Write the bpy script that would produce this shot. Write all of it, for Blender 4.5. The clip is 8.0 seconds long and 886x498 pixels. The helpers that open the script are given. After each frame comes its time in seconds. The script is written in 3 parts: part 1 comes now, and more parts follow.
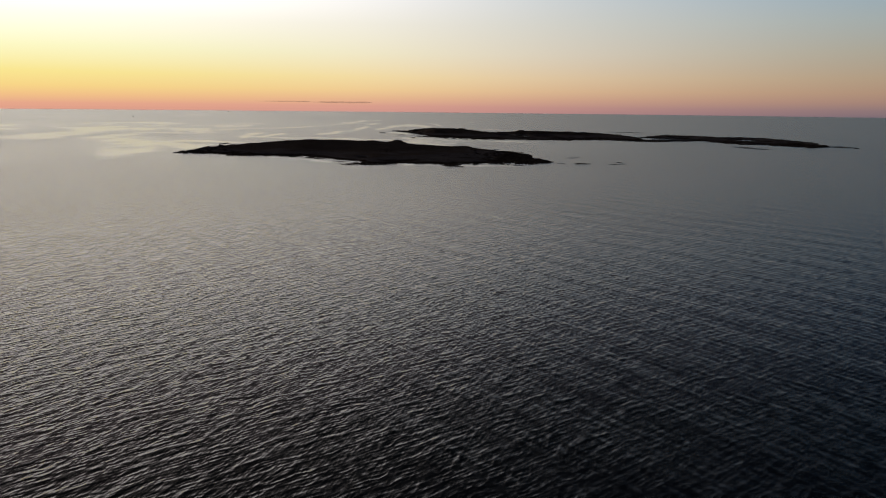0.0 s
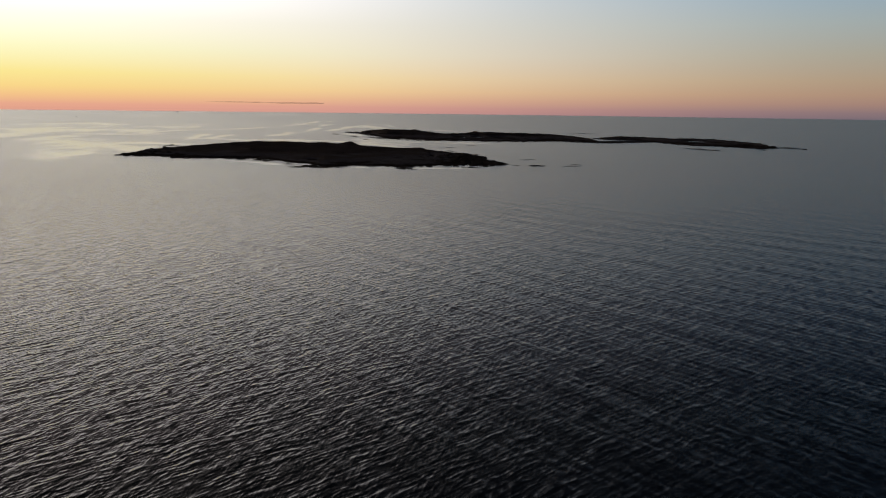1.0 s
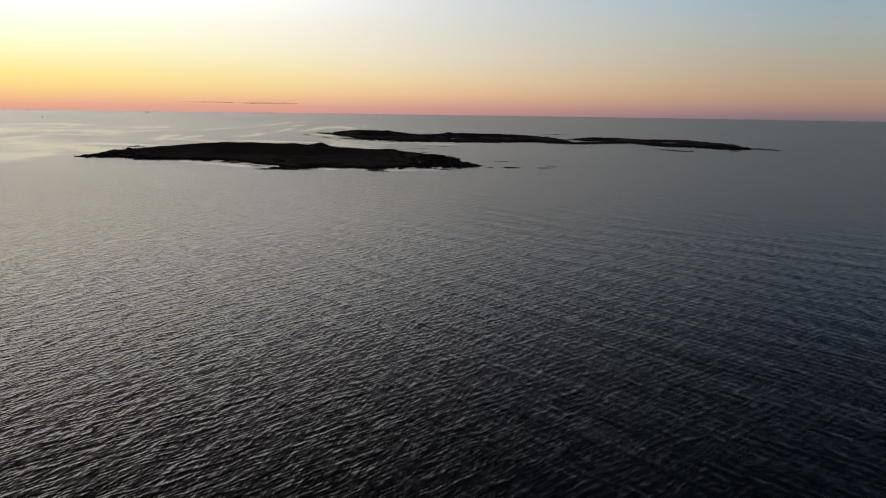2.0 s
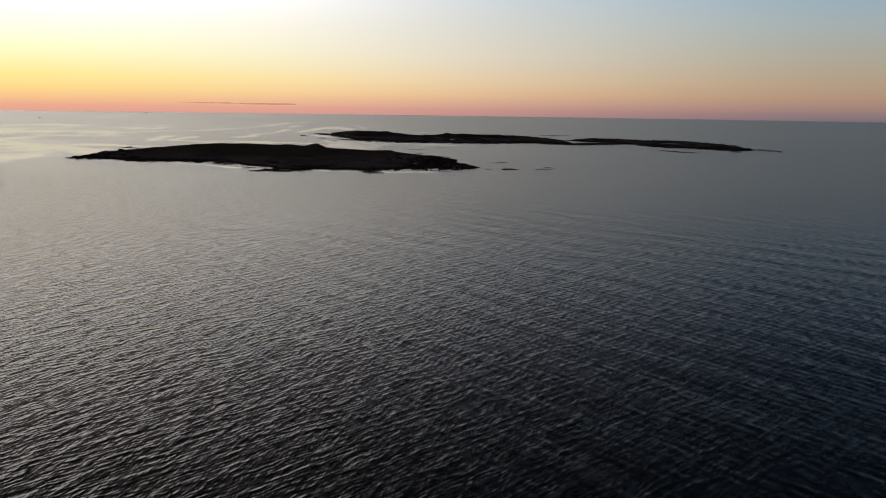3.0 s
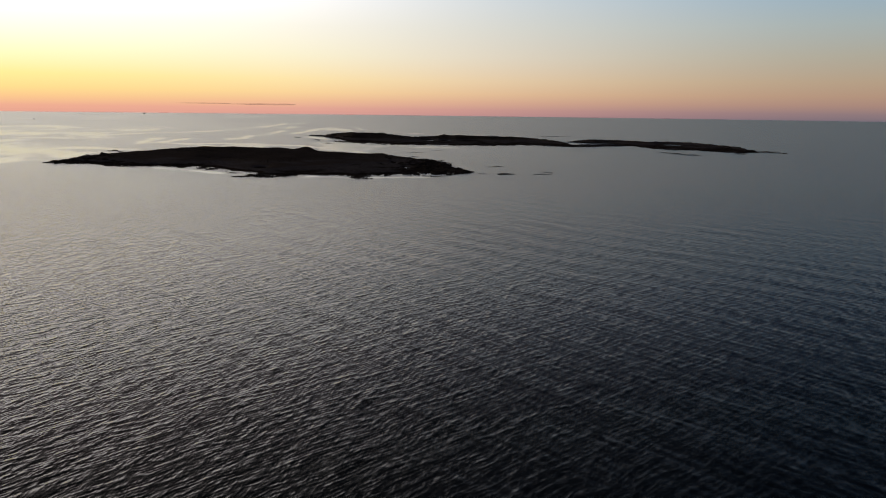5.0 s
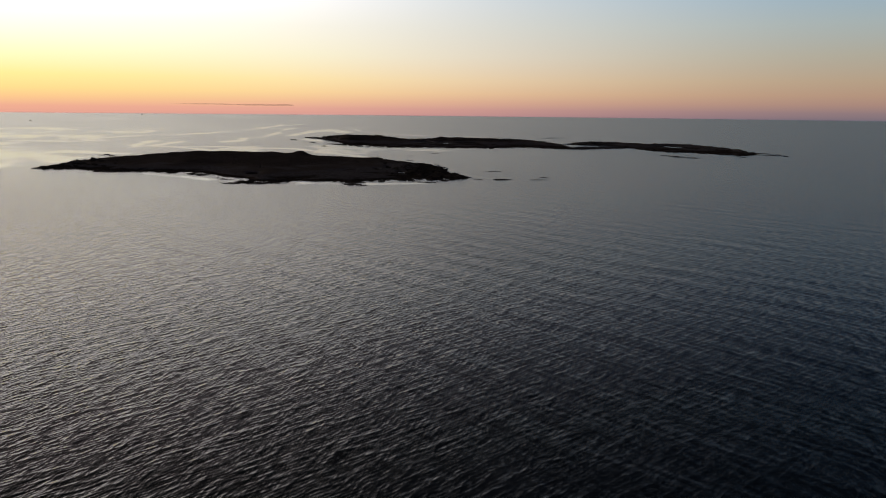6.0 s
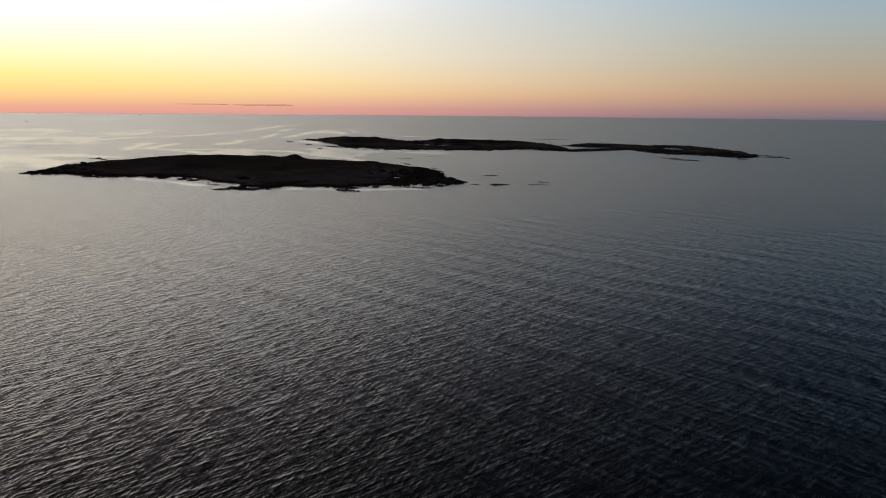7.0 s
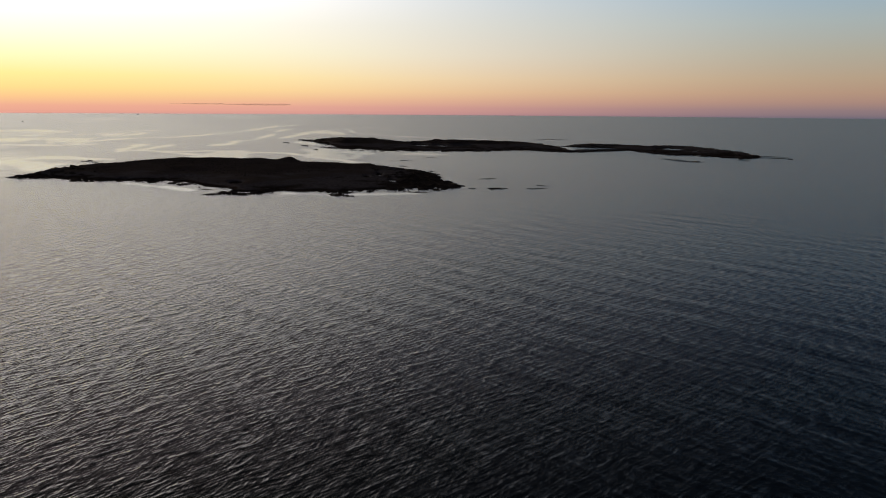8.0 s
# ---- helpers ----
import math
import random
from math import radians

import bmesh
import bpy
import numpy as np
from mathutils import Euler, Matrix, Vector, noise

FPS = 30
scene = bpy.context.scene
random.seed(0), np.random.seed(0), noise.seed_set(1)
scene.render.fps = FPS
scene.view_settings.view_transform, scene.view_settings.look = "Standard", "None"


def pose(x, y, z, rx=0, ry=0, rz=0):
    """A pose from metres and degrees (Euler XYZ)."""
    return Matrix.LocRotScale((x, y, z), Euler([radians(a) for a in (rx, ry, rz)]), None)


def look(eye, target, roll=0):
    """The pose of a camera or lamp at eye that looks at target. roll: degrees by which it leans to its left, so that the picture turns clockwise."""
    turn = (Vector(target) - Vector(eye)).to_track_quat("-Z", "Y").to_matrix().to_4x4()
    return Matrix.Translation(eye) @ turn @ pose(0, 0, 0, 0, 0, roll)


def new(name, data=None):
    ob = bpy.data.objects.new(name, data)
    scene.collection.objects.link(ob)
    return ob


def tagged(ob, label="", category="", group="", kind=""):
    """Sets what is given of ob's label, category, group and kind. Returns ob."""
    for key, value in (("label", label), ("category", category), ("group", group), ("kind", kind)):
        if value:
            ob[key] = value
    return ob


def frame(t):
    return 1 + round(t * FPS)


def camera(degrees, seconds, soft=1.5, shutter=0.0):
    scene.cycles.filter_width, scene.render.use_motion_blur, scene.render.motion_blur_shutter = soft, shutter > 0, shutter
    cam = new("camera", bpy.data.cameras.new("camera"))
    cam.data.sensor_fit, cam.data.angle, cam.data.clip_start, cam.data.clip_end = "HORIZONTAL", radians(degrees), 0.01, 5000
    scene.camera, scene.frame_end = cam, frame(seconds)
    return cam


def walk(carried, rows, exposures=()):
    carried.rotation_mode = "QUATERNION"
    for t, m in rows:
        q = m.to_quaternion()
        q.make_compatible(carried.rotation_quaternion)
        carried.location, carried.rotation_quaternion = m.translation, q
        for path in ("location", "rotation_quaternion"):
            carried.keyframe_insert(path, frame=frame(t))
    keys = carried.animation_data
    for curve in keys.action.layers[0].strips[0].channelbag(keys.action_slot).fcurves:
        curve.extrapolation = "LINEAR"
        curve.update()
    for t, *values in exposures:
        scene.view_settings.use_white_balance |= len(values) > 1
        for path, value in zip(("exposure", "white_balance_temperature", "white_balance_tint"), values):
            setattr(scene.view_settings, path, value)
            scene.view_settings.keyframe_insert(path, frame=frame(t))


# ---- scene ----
cam = camera(60.0, 8.0, soft=1.05)
PATH = [
    (0, (9.071, 9.462, 34.89), (9.196, 11.425, 34.526), 0.6),
    (0.5, (9.735, 14.972, 34.905), (9.86, 16.934, 34.542), 0.6),
    (1, (10.741, 20.539, 34.906), (10.982, 22.491, 34.546), 0.7),
    (1.5, (11.969, 25.867, 34.895), (12.274, 27.81, 34.536), 0.8),
    (3, (16.912, 39.951, 34.807), (17.218, 41.895, 34.451), 0.8),
    (3.5, (18.763, 44.995, 34.686), (19.07, 46.939, 34.33), 0.8),
    (4, (20.464, 50.078, 34.756), (20.771, 52.022, 34.4), 0.9),
    (4.5, (22.394, 55.195, 35.194), (22.699, 57.139, 34.838), 0.8),
    (6, (27.666, 68.881, 38.821), (27.973, 70.825, 38.464), 0.6),
    (6.5, (29.558, 73.67, 39.881), (29.865, 75.614, 39.524), 0.6),
    (7, (31.191, 78.584, 40.955), (31.499, 80.528, 40.597), 0.5),
    (7.5, (32.795, 83.627, 41.972), (33.105, 85.57, 41.613), 0.5),
    (8, (34.246, 88.8, 42.792), (34.556, 90.743, 42.431), 0.4),
]
walk(cam, [(t, look(eye, target, roll)) for t, eye, target, roll in PATH], ((0, -0.1), (1.5, -0.04), (4.0, 0.05), (8.0, 0.08)))

# ---- sky and light: afterglow, the sun has just gone below the sea ----
SUN_AZIMUTH = -42.0     # degrees to the right of +y
SKY_STRENGTH = 1.0


def lin(r, g, b):
    """Linear colour from display values of 0 to 255."""
    return tuple(((c / 255 + 0.055) / 1.055) ** 2.4 if c > 10 else c / 255 / 12.92 for c in (r, g, b)) + (1.0,)


class Nodes:
    """Short ways to make shader nodes."""

    def __init__(self, tree):
        self.tree, self.nodes, self.links = tree, tree.nodes, tree.links
        self.nodes.clear()

    def add(self, kind, **values):
        node = self.nodes.new(kind)
        for key, value in values.items():
            setattr(node, key, value)
        return node

    def put(self, socket, value):
        if isinstance(value, bpy.types.NodeSocket):
            self.links.new(value, socket)
        elif value is not None:
            socket.default_value = value

    def math(self, op, a, b=None, c=None, clamp=False):
        node = self.add("ShaderNodeMath", operation=op, use_clamp=clamp)
        for socket, value in zip(node.inputs, (a, b, c)):
            self.put(socket, value)
        return node.outputs[0]

    def vec(self, op, a, b=None, scale=None):
        node = self.add("ShaderNodeVectorMath", operation=op)
        self.put(node.inputs[0], a)
        self.put(node.inputs[1], b)
        if scale is not None:
            self.put(node.inputs["Scale"], scale)
        return node.outputs["Value"] if op in ("DOT_PRODUCT", "LENGTH") else node.outputs["Vector"]

    def span(self, value, a, b, c=0.0, d=1.0, smooth=False):
        node = self.add("ShaderNodeMapRange", interpolation_type="SMOOTHSTEP" if smooth else "LINEAR")
        for socket, v in zip(node.inputs, (value, a, b, c, d)):
            self.put(socket, v)
        return node.outputs[0]

    def ramp(self, value, stops):
        node = self.add("ShaderNodeValToRGB")
        points = node.color_ramp.elements
        points[0].position, points[1].position = stops[0][0], stops[-1][0]
        for at, _ in stops[1:-1]:
            points.new(at)
        for k, (_, colour) in enumerate(stops):
            points[k].color = colour
        self.put(node.inputs[0], value)
        return node.outputs[0]

    def mix(self, factor, a, b, blend="MIX"):
        node = self.add("ShaderNodeMix", data_type="RGBA", blend_type=blend)
        self.put(node.inputs[0], factor)
        self.put(node.inputs[6], a)
        self.put(node.inputs[7], b)
        return node.outputs[2]

    def noise(self, vector, scale, detail=2.0, rough=0.5, dims="3D", distortion=0.0):
        node = self.add("ShaderNodeTexNoise", noise_dimensions=dims)
        self.put(node.inputs["Vector"], vector)
        self.put(node.inputs["Scale"], scale)
        self.put(node.inputs["Detail"], detail)
        self.put(node.inputs["Roughness"], rough)
        self.put(node.inputs["Distortion"], distortion)
        return node.outputs["Fac"]


# elevations (degrees) of the stops and the sky's colour there, towards the glow, beside it, far from it and behind
ELEVATIONS = (0.0, 0.45, 1.0, 1.6, 2.5, 4.2, 6.2, 8.5, 11.0, 15.0, 20.0, 28.0, 38.0, 52.0, 90.0)
TOWARDS = ((226, 159, 143), (238, 173, 144), (250, 200, 140), (255, 221, 140), (257, 238, 150), (261, 258, 206), (276, 271, 252), (308, 301, 302), (344, 333, 334), (304, 291, 289), (178, 167, 164), (90, 83, 82), (55, 52, 55), (36, 36, 42), (18, 23, 32))
BESIDE = ((202, 145, 143), (216, 158, 146), (230, 180, 150), (241, 202, 159), (245, 217, 178), (240, 227, 207), (233, 228, 217), (227, 229, 229), (207, 212, 221), (147, 152, 163), (86, 88, 96), (47, 50, 57), (33, 37, 44), (25, 29, 37), (18, 23, 32))
AWAY = ((110, 103, 116), (139, 118, 121), (165, 133, 121), (175, 144, 123), (177, 155, 131), (170, 165, 150), (161, 172, 172), (145, 171, 189), (86, 118, 150), (42, 64, 94), (25, 38, 55), (17, 25, 36), (16, 23, 33), (16, 22, 31), (18, 23, 32))
BEHIND = ((58, 60, 73), (62, 62, 74), (66, 65, 76), (70, 67, 77), (75, 70, 79), (82, 73, 81), (87, 75, 82), (87, 76, 84), (84, 76, 86), (74, 72, 86), (62, 64, 79), (49, 52, 66), (36, 40, 53), (26, 31, 42), (18, 23, 32))


def make_world():
    world = bpy.data.worlds.new("dusk_sky")
    scene.world = world
    world.use_nodes = True
    n = Nodes(world.node_tree)
    way = n.add("ShaderNodeTexCoord").outputs["Generated"]
    way = n.vec("NORMALIZE", way)
    parts = n.add("ShaderNodeSeparateXYZ")
    n.put(parts.inputs[0], way)
    # the sea's edge lies a little below the level line
    lift = n.math("ADD", n.math("MULTIPLY", n.math("ARCSINE", parts.outputs[2]), 57.2958), 0.42)
    place = n.math("SQRT", n.math("DIVIDE", lift, 90.48, clamp=True))
    flat = n.vec("NORMALIZE", n.vec("MULTIPLY", way, (1, 1, 0)))
    s = radians(SUN_AZIMUTH)
    turn = n.math("MULTIPLY", n.math("ARCCOSINE", n.vec("DOT_PRODUCT", flat, (math.sin(s), math.cos(s), 0))), 57.2958)
    ramps = [n.ramp(place, [((e / 90.48) ** 0.5, lin(*c)) for e, c in zip(ELEVATIONS, colours)]) for colours in (TOWARDS, BESIDE, AWAY, BEHIND)]
    colour = n.mix(n.span(turn, 12, 60, smooth=True), ramps[0], ramps[1])
    colour = n.mix(n.span(turn, 37, 82, smooth=True), colour, ramps[2])
    colour = n.mix(n.span(turn, 80, 150, smooth=True), colour, ramps[3])
    air = n.add("ShaderNodeTexSky", sky_type="NISHITA", sun_disc=False, sun_elevation=radians(0.5), sun_rotation=radians(SUN_AZIMUTH), air_density=1.0, dust_density=1.5)
    colour = n.mix(0.002, colour, air.outputs[0], "ADD")
    ground = n.add("ShaderNodeBackground")
    n.put(ground.inputs[0], colour)
    ground.inputs[1].default_value = SKY_STRENGTH
    n.links.new(ground.outputs[0], n.add("ShaderNodeOutputWorld").inputs[0])


make_world()


# ---- materials ----
def material(name):
    m = bpy.data.materials.new(name)
    m.use_nodes = True
    n = Nodes(m.node_tree)
    shader, out = n.add("ShaderNodeBsdfPrincipled"), n.add("ShaderNodeOutputMaterial")
    n.links.new(shader.outputs[0], out.inputs[0])
    return m, n, shader


WAVE_AZIMUTH = radians(145)     # the way the chop runs
SWELL_AZIMUTH = radians(34)


def water_material():
    m, n, s = material("sea_water")
    place = n.add("ShaderNodeNewGeometry")
    chop = n.add("ShaderNodeAttribute", attribute_name="chop").outputs["Fac"]
    swell = n.add("ShaderNodeAttribute", attribute_name="swell").outputs["Fac"]
    a = WAVE_AZIMUTH
    ahead, along = (math.cos(a), math.sin(a), 0), (-math.sin(a), math.cos(a), 0)
    u, v = n.vec("DOT_PRODUCT", place.outputs["Position"], ahead), n.vec("DOT_PRODUCT", place.outputs["Position"], along)

    def field(su, sv, shift, detail):
        spot = n.add("ShaderNodeCombineXYZ")
        n.put(spot.inputs[0], n.math("MULTIPLY", u, su))
        n.put(spot.inputs[1], n.math("MULTIPLY", v, sv))
        n.put(spot.inputs[2], shift)
        return n.math("SUBTRACT", n.noise(spot.outputs[0], 1.0, detail, 0.55), 0.5)

    def train(turn, length, size, shift, peak, broken=1.0):
        """The slope of one train of short-crested waves, whose fronts wander and whose height comes and goes; peak: how much narrower its crests are than its troughs; broken: how often the crests end."""
        way, k = (math.cos(turn), math.sin(turn), 0), 2 * math.pi / length
        wander = n.math("MULTIPLY", field(0.3 / length, 0.19 * broken / length, shift, 1.0), 12.0)
        phase = n.math("MULTIPLY_ADD", n.vec("DOT_PRODUCT", place.outputs["Position"], way), k, wander)
        height = n.math("MULTIPLY_ADD", field(0.3 * broken / length, 0.21 * broken / length, shift + 5.0, 1.0), 5.0, 1.0)
        curve = n.math("MULTIPLY_ADD", n.math("SINE", n.math("MULTIPLY", phase, 2.0)), peak, n.math("SINE", phase))
        return n.vec("SCALE", way, scale=n.math("MULTIPLY", n.math("MULTIPLY", curve, height), size))

    def total(vectors):
        sum_so_far = vectors[0]
        for one in vectors[1:]:
            sum_so_far = n.vec("ADD", sum_so_far, one)
        return sum_so_far

    # wind chop
    short = [train(a + swing, length, size, shift, 0.45) for length, swing, size, shift in (
        (0.42, 0.35, 0.044, 2.0), (0.6, -0.3, 0.050, 11.0), (0.85, 0.1, 0.050, 23.0), (1.25, -0.45, 0.034, 37.0), (1.8, 0.2, 0.024, 43.0))]
    fine = n.vec("SCALE", ahead, scale=n.math("MULTIPLY", field(3.0, 1.4, 9.7, 2.0), 0.22))
    cross = n.vec("SCALE", along, scale=n.math("MULTIPLY", field(1.8, 1.6, 33.9, 2.0), 0.16))
    short = n.vec("SCALE", total(short + [fine, cross]), scale=chop)
    # its longer waves, and an older sea that crosses them
    b = SWELL_AZIMUTH
    longer = [train(b + swing, length, size, shift, 0.25) for length, swing, size, shift in (
        (3.4, -0.15, 0.006, 71.0), (5.6, 0.12, 0.0075, 83.0), (9.0, -0.06, 0.007, 97.0), (15.0, 0.05, 0.006, 109.0))]
    longer += [train(a + swing, length, size, shift, 0.4, 2.2) for length, swing, size, shift in ((2.5, -0.35, 0.026, 57.0), (3.6, 0.4, 0.024, 63.0), (5.6, -0.1, 0.012, 67.0))]
    longer = n.vec("SCALE", total(longer), scale=swell)
    n.put(s.inputs["Normal"], n.vec("NORMALIZE", total([place.outputs["Normal"], short, longer])))
    murk = n.noise(place.outputs["Position"], 0.013, 3.0)
    n.put(s.inputs["Base Color"], n.mix(murk, (0.0012, 0.0033, 0.006, 1), (0.0017, 0.0045, 0.0075, 1)))
    # ripples too fine to stand out singly
    n.put(s.inputs["Roughness"], n.add("ShaderNodeAttribute", attribute_name="ripple").outputs["Fac"])
    s.inputs["IOR"].default_value = 1.333
    return m


def island_material():
    """Weed and wet rock by the water, bare rock above it, brown heath and grass on top."""
    m, n, s = material("island_ground")
    geo = n.add("ShaderNodeNewGeometry")
    pos = geo.outputs["Position"]
    parts = n.add("ShaderNodeSeparateXYZ")
    n.put(parts.inputs[0], pos)
    grain, patch = n.span(n.noise(pos, 0.55, 5.0, 0.65), 0.28, 0.72), n.noise(pos, 0.06, 4.0, 0.55)
    rock = n.mix(grain, (0.06, 0.05, 0.048, 1), (0.21, 0.18, 0.17, 1))
    weed = n.mix(grain, (0.030, 0.022, 0.017, 1), (0.075, 0.055, 0.042, 1))
    heath = n.mix(patch, (0.075, 0.055, 0.048, 1), (0.17, 0.128, 0.112, 1))
    heath = n.mix(n.span(grain, 0.35, 0.7), heath, (0.095, 0.075, 0.055, 1))
    high = n.math("ADD", parts.outputs[2], n.math("MULTIPLY", n.math("SUBTRACT", patch, 0.5), 2.4))
    colour = n.mix(n.span(high, 0.5, 1.1), weed, rock)
    colour = n.mix(n.span(high, 1.5, 2.3), colour, heath)
    # a storm beach of pale shingle above the rocks
    beach = n.math("MULTIPLY", n.span(high, 1.3, 1.8), n.span(high, 3.2, 2.4))
    beach = n.math("MULTIPLY", beach, n.span(n.noise(pos, 0.022, 3.0, 0.6), 0.48, 0.66, 0.0, 0.6))
    colour = n.mix(beach, colour, n.mix(grain, (0.14, 0.118, 0.11, 1), (0.30, 0.26, 0.245, 1)))
    n.put(s.inputs["Base Color"], colour)
    n.put(s.inputs["Roughness"], n.span(high, 0.2, 1.2, 0.55, 0.95))
    s.inputs["Specular IOR Level"].default_value = 0.0
    bump = n.add("ShaderNodeBump")
    bump.inputs["Strength"].default_value, bump.inputs["Distance"].default_value = 0.7, 0.4
    n.put(bump.inputs["Height"], grain)
    n.put(s.inputs["Normal"], bump.outputs[0])
    return m


def plain_material(name, dark, light, scale, rough, metal=0.0):
    m, n, s = material(name)
    spot = n.add("ShaderNodeTexCoord").outputs["Object"]
    n.put(s.inputs["Base Color"], n.mix(n.noise(spot, scale, 4.0, 0.6), (*dark, 1), (*light, 1)))
    s.inputs["Roughness"].default_value, s.inputs["Metallic"].default_value = rough, metal
    s.inputs["Specular IOR Level"].default_value = 0.0 if rough > 0.8 else 0.5
    return m


def cloud_material():
    """Thin vapour: light passes where it frays."""
    m, n, s = material("cloud_vapour")
    spot = n.add("ShaderNodeTexCoord").outputs["Object"]
    s.inputs["Base Color"].default_value, s.inputs["Roughness"].default_value = (0.75, 0.7, 0.7, 1), 1.0
    s.inputs["Specular IOR Level"].default_value = 0.0
    n.put(s.inputs["Alpha"], n.span(n.noise(n.vec("MULTIPLY", spot, (0.006, 0.006, 0.12)), 1.0, 4.0, 0.6), 0.3, 0.75, 0.02, 0.38))
    return m


WATER = water_material()
GROUND = island_material()
WEED_ROCK = plain_material("weed_covered_rock", (0.030, 0.023, 0.019), (0.10, 0.078, 0.064), 0.8, 0.85)
HEATH = plain_material("heath_leaves", (0.045, 0.036, 0.030), (0.11, 0.086, 0.071), 0.2, 0.9)
HULL = plain_material("painted_hull", (0.02, 0.025, 0.035), (0.04, 0.045, 0.06), 0.6, 0.4)
CABIN = plain_material("painted_cabin", (0.4, 0.4, 0.38), (0.6, 0.6, 0.57), 1.0, 0.5)
VAPOUR = cloud_material()


def mesh_from(name, verts, faces, mat, smooth=True):
    data = bpy.data.meshes.new(name)
    verts, faces = np.asarray(verts, np.float32), np.asarray(faces, np.int32)
    k = faces.shape[1]
    data.vertices.add(len(verts))
    data.vertices.foreach_set("co", verts.ravel())
    data.loops.add(faces.size)
    data.loops.foreach_set("vertex_index", faces.ravel())
    data.polygons.add(len(faces))
    data.polygons.foreach_set("loop_start", np.arange(len(faces), dtype=np.int32) * k)
    data.polygons.foreach_set("use_smooth", np.full(len(faces), smooth))
    data.update(calc_edges=True)
    data.materials.append(mat)
    return data


def part(name, bm, mat, parent, label="", smooth=False):
    data = bpy.data.meshes.new(name)
    bm.to_mesh(data)
    bm.free()
    data.materials.append(mat)
    for p in data.polygons:
        p.use_smooth = smooth
    ob = new(name, data)
    ob.parent = parent
    return tagged(ob, label)


def grid_faces(rows, columns):
    i = np.arange(rows * columns).reshape(rows, columns)
    return np.stack([i[:-1, :-1], i[:-1, 1:], i[1:, 1:], i[1:, :-1]], -1).reshape(-1, 4)


# ---- value noise for the land and for patches on the sea ----
def lattice(x, y, seed):
    """Smooth random values of 0 to 1 over the plane, one cell a unit."""
    rng = np.random.RandomState(seed)
    table = rng.rand(256, 256)
    xi, yi = np.floor(x).astype(int), np.floor(y).astype(int)
    fx, fy = x - xi, y - yi
    fx, fy = fx * fx * (3 - 2 * fx), fy * fy * (3 - 2 * fy)
    a, b = table[xi % 256, yi % 256], table[(xi + 1) % 256, yi % 256]
    c, d = table[xi % 256, (yi + 1) % 256], table[(xi + 1) % 256, (yi + 1) % 256]
    return (a * (1 - fx) + b * fx) * (1 - fy) + (c * (1 - fx) + d * fx) * fy


def rough(x, y, size, octaves, seed, gain=0.5):
    """Fractal noise of about -1 to 1 whose largest forms are size metres wide."""
    total, weight, norm = 0, 1.0, 0
    for k in range(octaves):
        a = 0.6 + 1.1 * k
        u, v = x * math.cos(a) - y * math.sin(a), x * math.sin(a) + y * math.cos(a)
        total = total + weight * (2 * lattice(u / size * 2 ** k + 17.3 * k, v / size * 2 ** k + 5.1 * k, seed + k) - 1)
        norm += weight
        weight *= gain
    return total / norm


def smooth01(x):
    x = np.clip(x, 0, 1)
    return x * x * (3 - 2 * x)


# ---- the sea: one sheet to the horizon, a wheel of rings whose mesh widens with the distance from its hub ----
HUB = (22.0, -60.0)
SEA_EDGE = 5050.0     # the horizon's distance


# calm streaks: their bends, half width along y, strength
WESTERN_SLICKS = (
    (((-251, 1052), (-232, 1150), (-187, 1209), (-148, 1298), (-119, 1404), (-86, 1566), (-64, 1928)), 26, 0.9),
    (((-289, 1010), (-253, 996), (-233, 1010)), 24, 0.9),
    (((-511, 1531), (-467, 1535), (-384, 1446)), 44, 0.8),
    (((-367, 1148), (-329, 1114)), 51, 0.9),
    (((-316, 1010), (-304, 1010)), 20, 0.7),
    (((-211, 730), (-183, 704), (-158, 669)), 42, 1.0),
    (((-301, 891), (-220, 710), (-181, 616)), 87, 0.9),
)
OUTER_SLICKS = (
    (((-156, 870), (-164, 934), (-164, 957), (-169, 1009)), 21, 0.95),
    (((-156, 870), (-141, 890), (-139, 922), (-133, 995)), 17, 0.9),
    (((-139, 880), (-84, 868), (-57, 867), (-1, 836), (26, 783), (49, 729), (70, 683)), 11, 0.95),
    (((-108, 859), (-78, 813)), 11, 0.8),
    (((-81, 995), (-68, 1022), (-70, 1100), (-52, 1135), (-40, 1303), (-35, 1571), (-21, 1609)), 24, 0.9),
    (((-119, 1152), (-92, 1171)), 23, 0.7),
    (((-119, 1404), (-100, 1602), (-88, 1726), (-21, 1993)), 34, 0.55),
    (((-18, 1192), (-1, 1304), (9, 1411)), 34, 0.8),
    (((85, 1701), (90, 1545), (99, 1416), (134, 1309), (179, 1240), (240, 1198), (273, 1120)), 18, 0.5),
    (((61, 1656), (124, 1797), (187, 1804)), 36, 0.4),
    (((12, 1067), (43, 980)), 37, 1),
)
EASTERN_SLICKS = (
    (((600, 985), (660, 972), (721, 960)), 14, 0.45),
    (((395, 692), (440, 672), (500, 664)), 8, 0.3),
    (((500, 830), (560, 812), (640, 806)), 10, 0.25),
)
SHELTERED_SLICKS = (
    (((-200, 771), (-168, 769), (-135, 760)), 18, 0.9),
    (((1, 496), (14, 495)), 6, 0.9),
    (((-72, 541), (-53, 523), (-34, 502)), 7, 0.7),
    (((17, 480), (41, 470), (79, 475)), 8, 0.5),
)


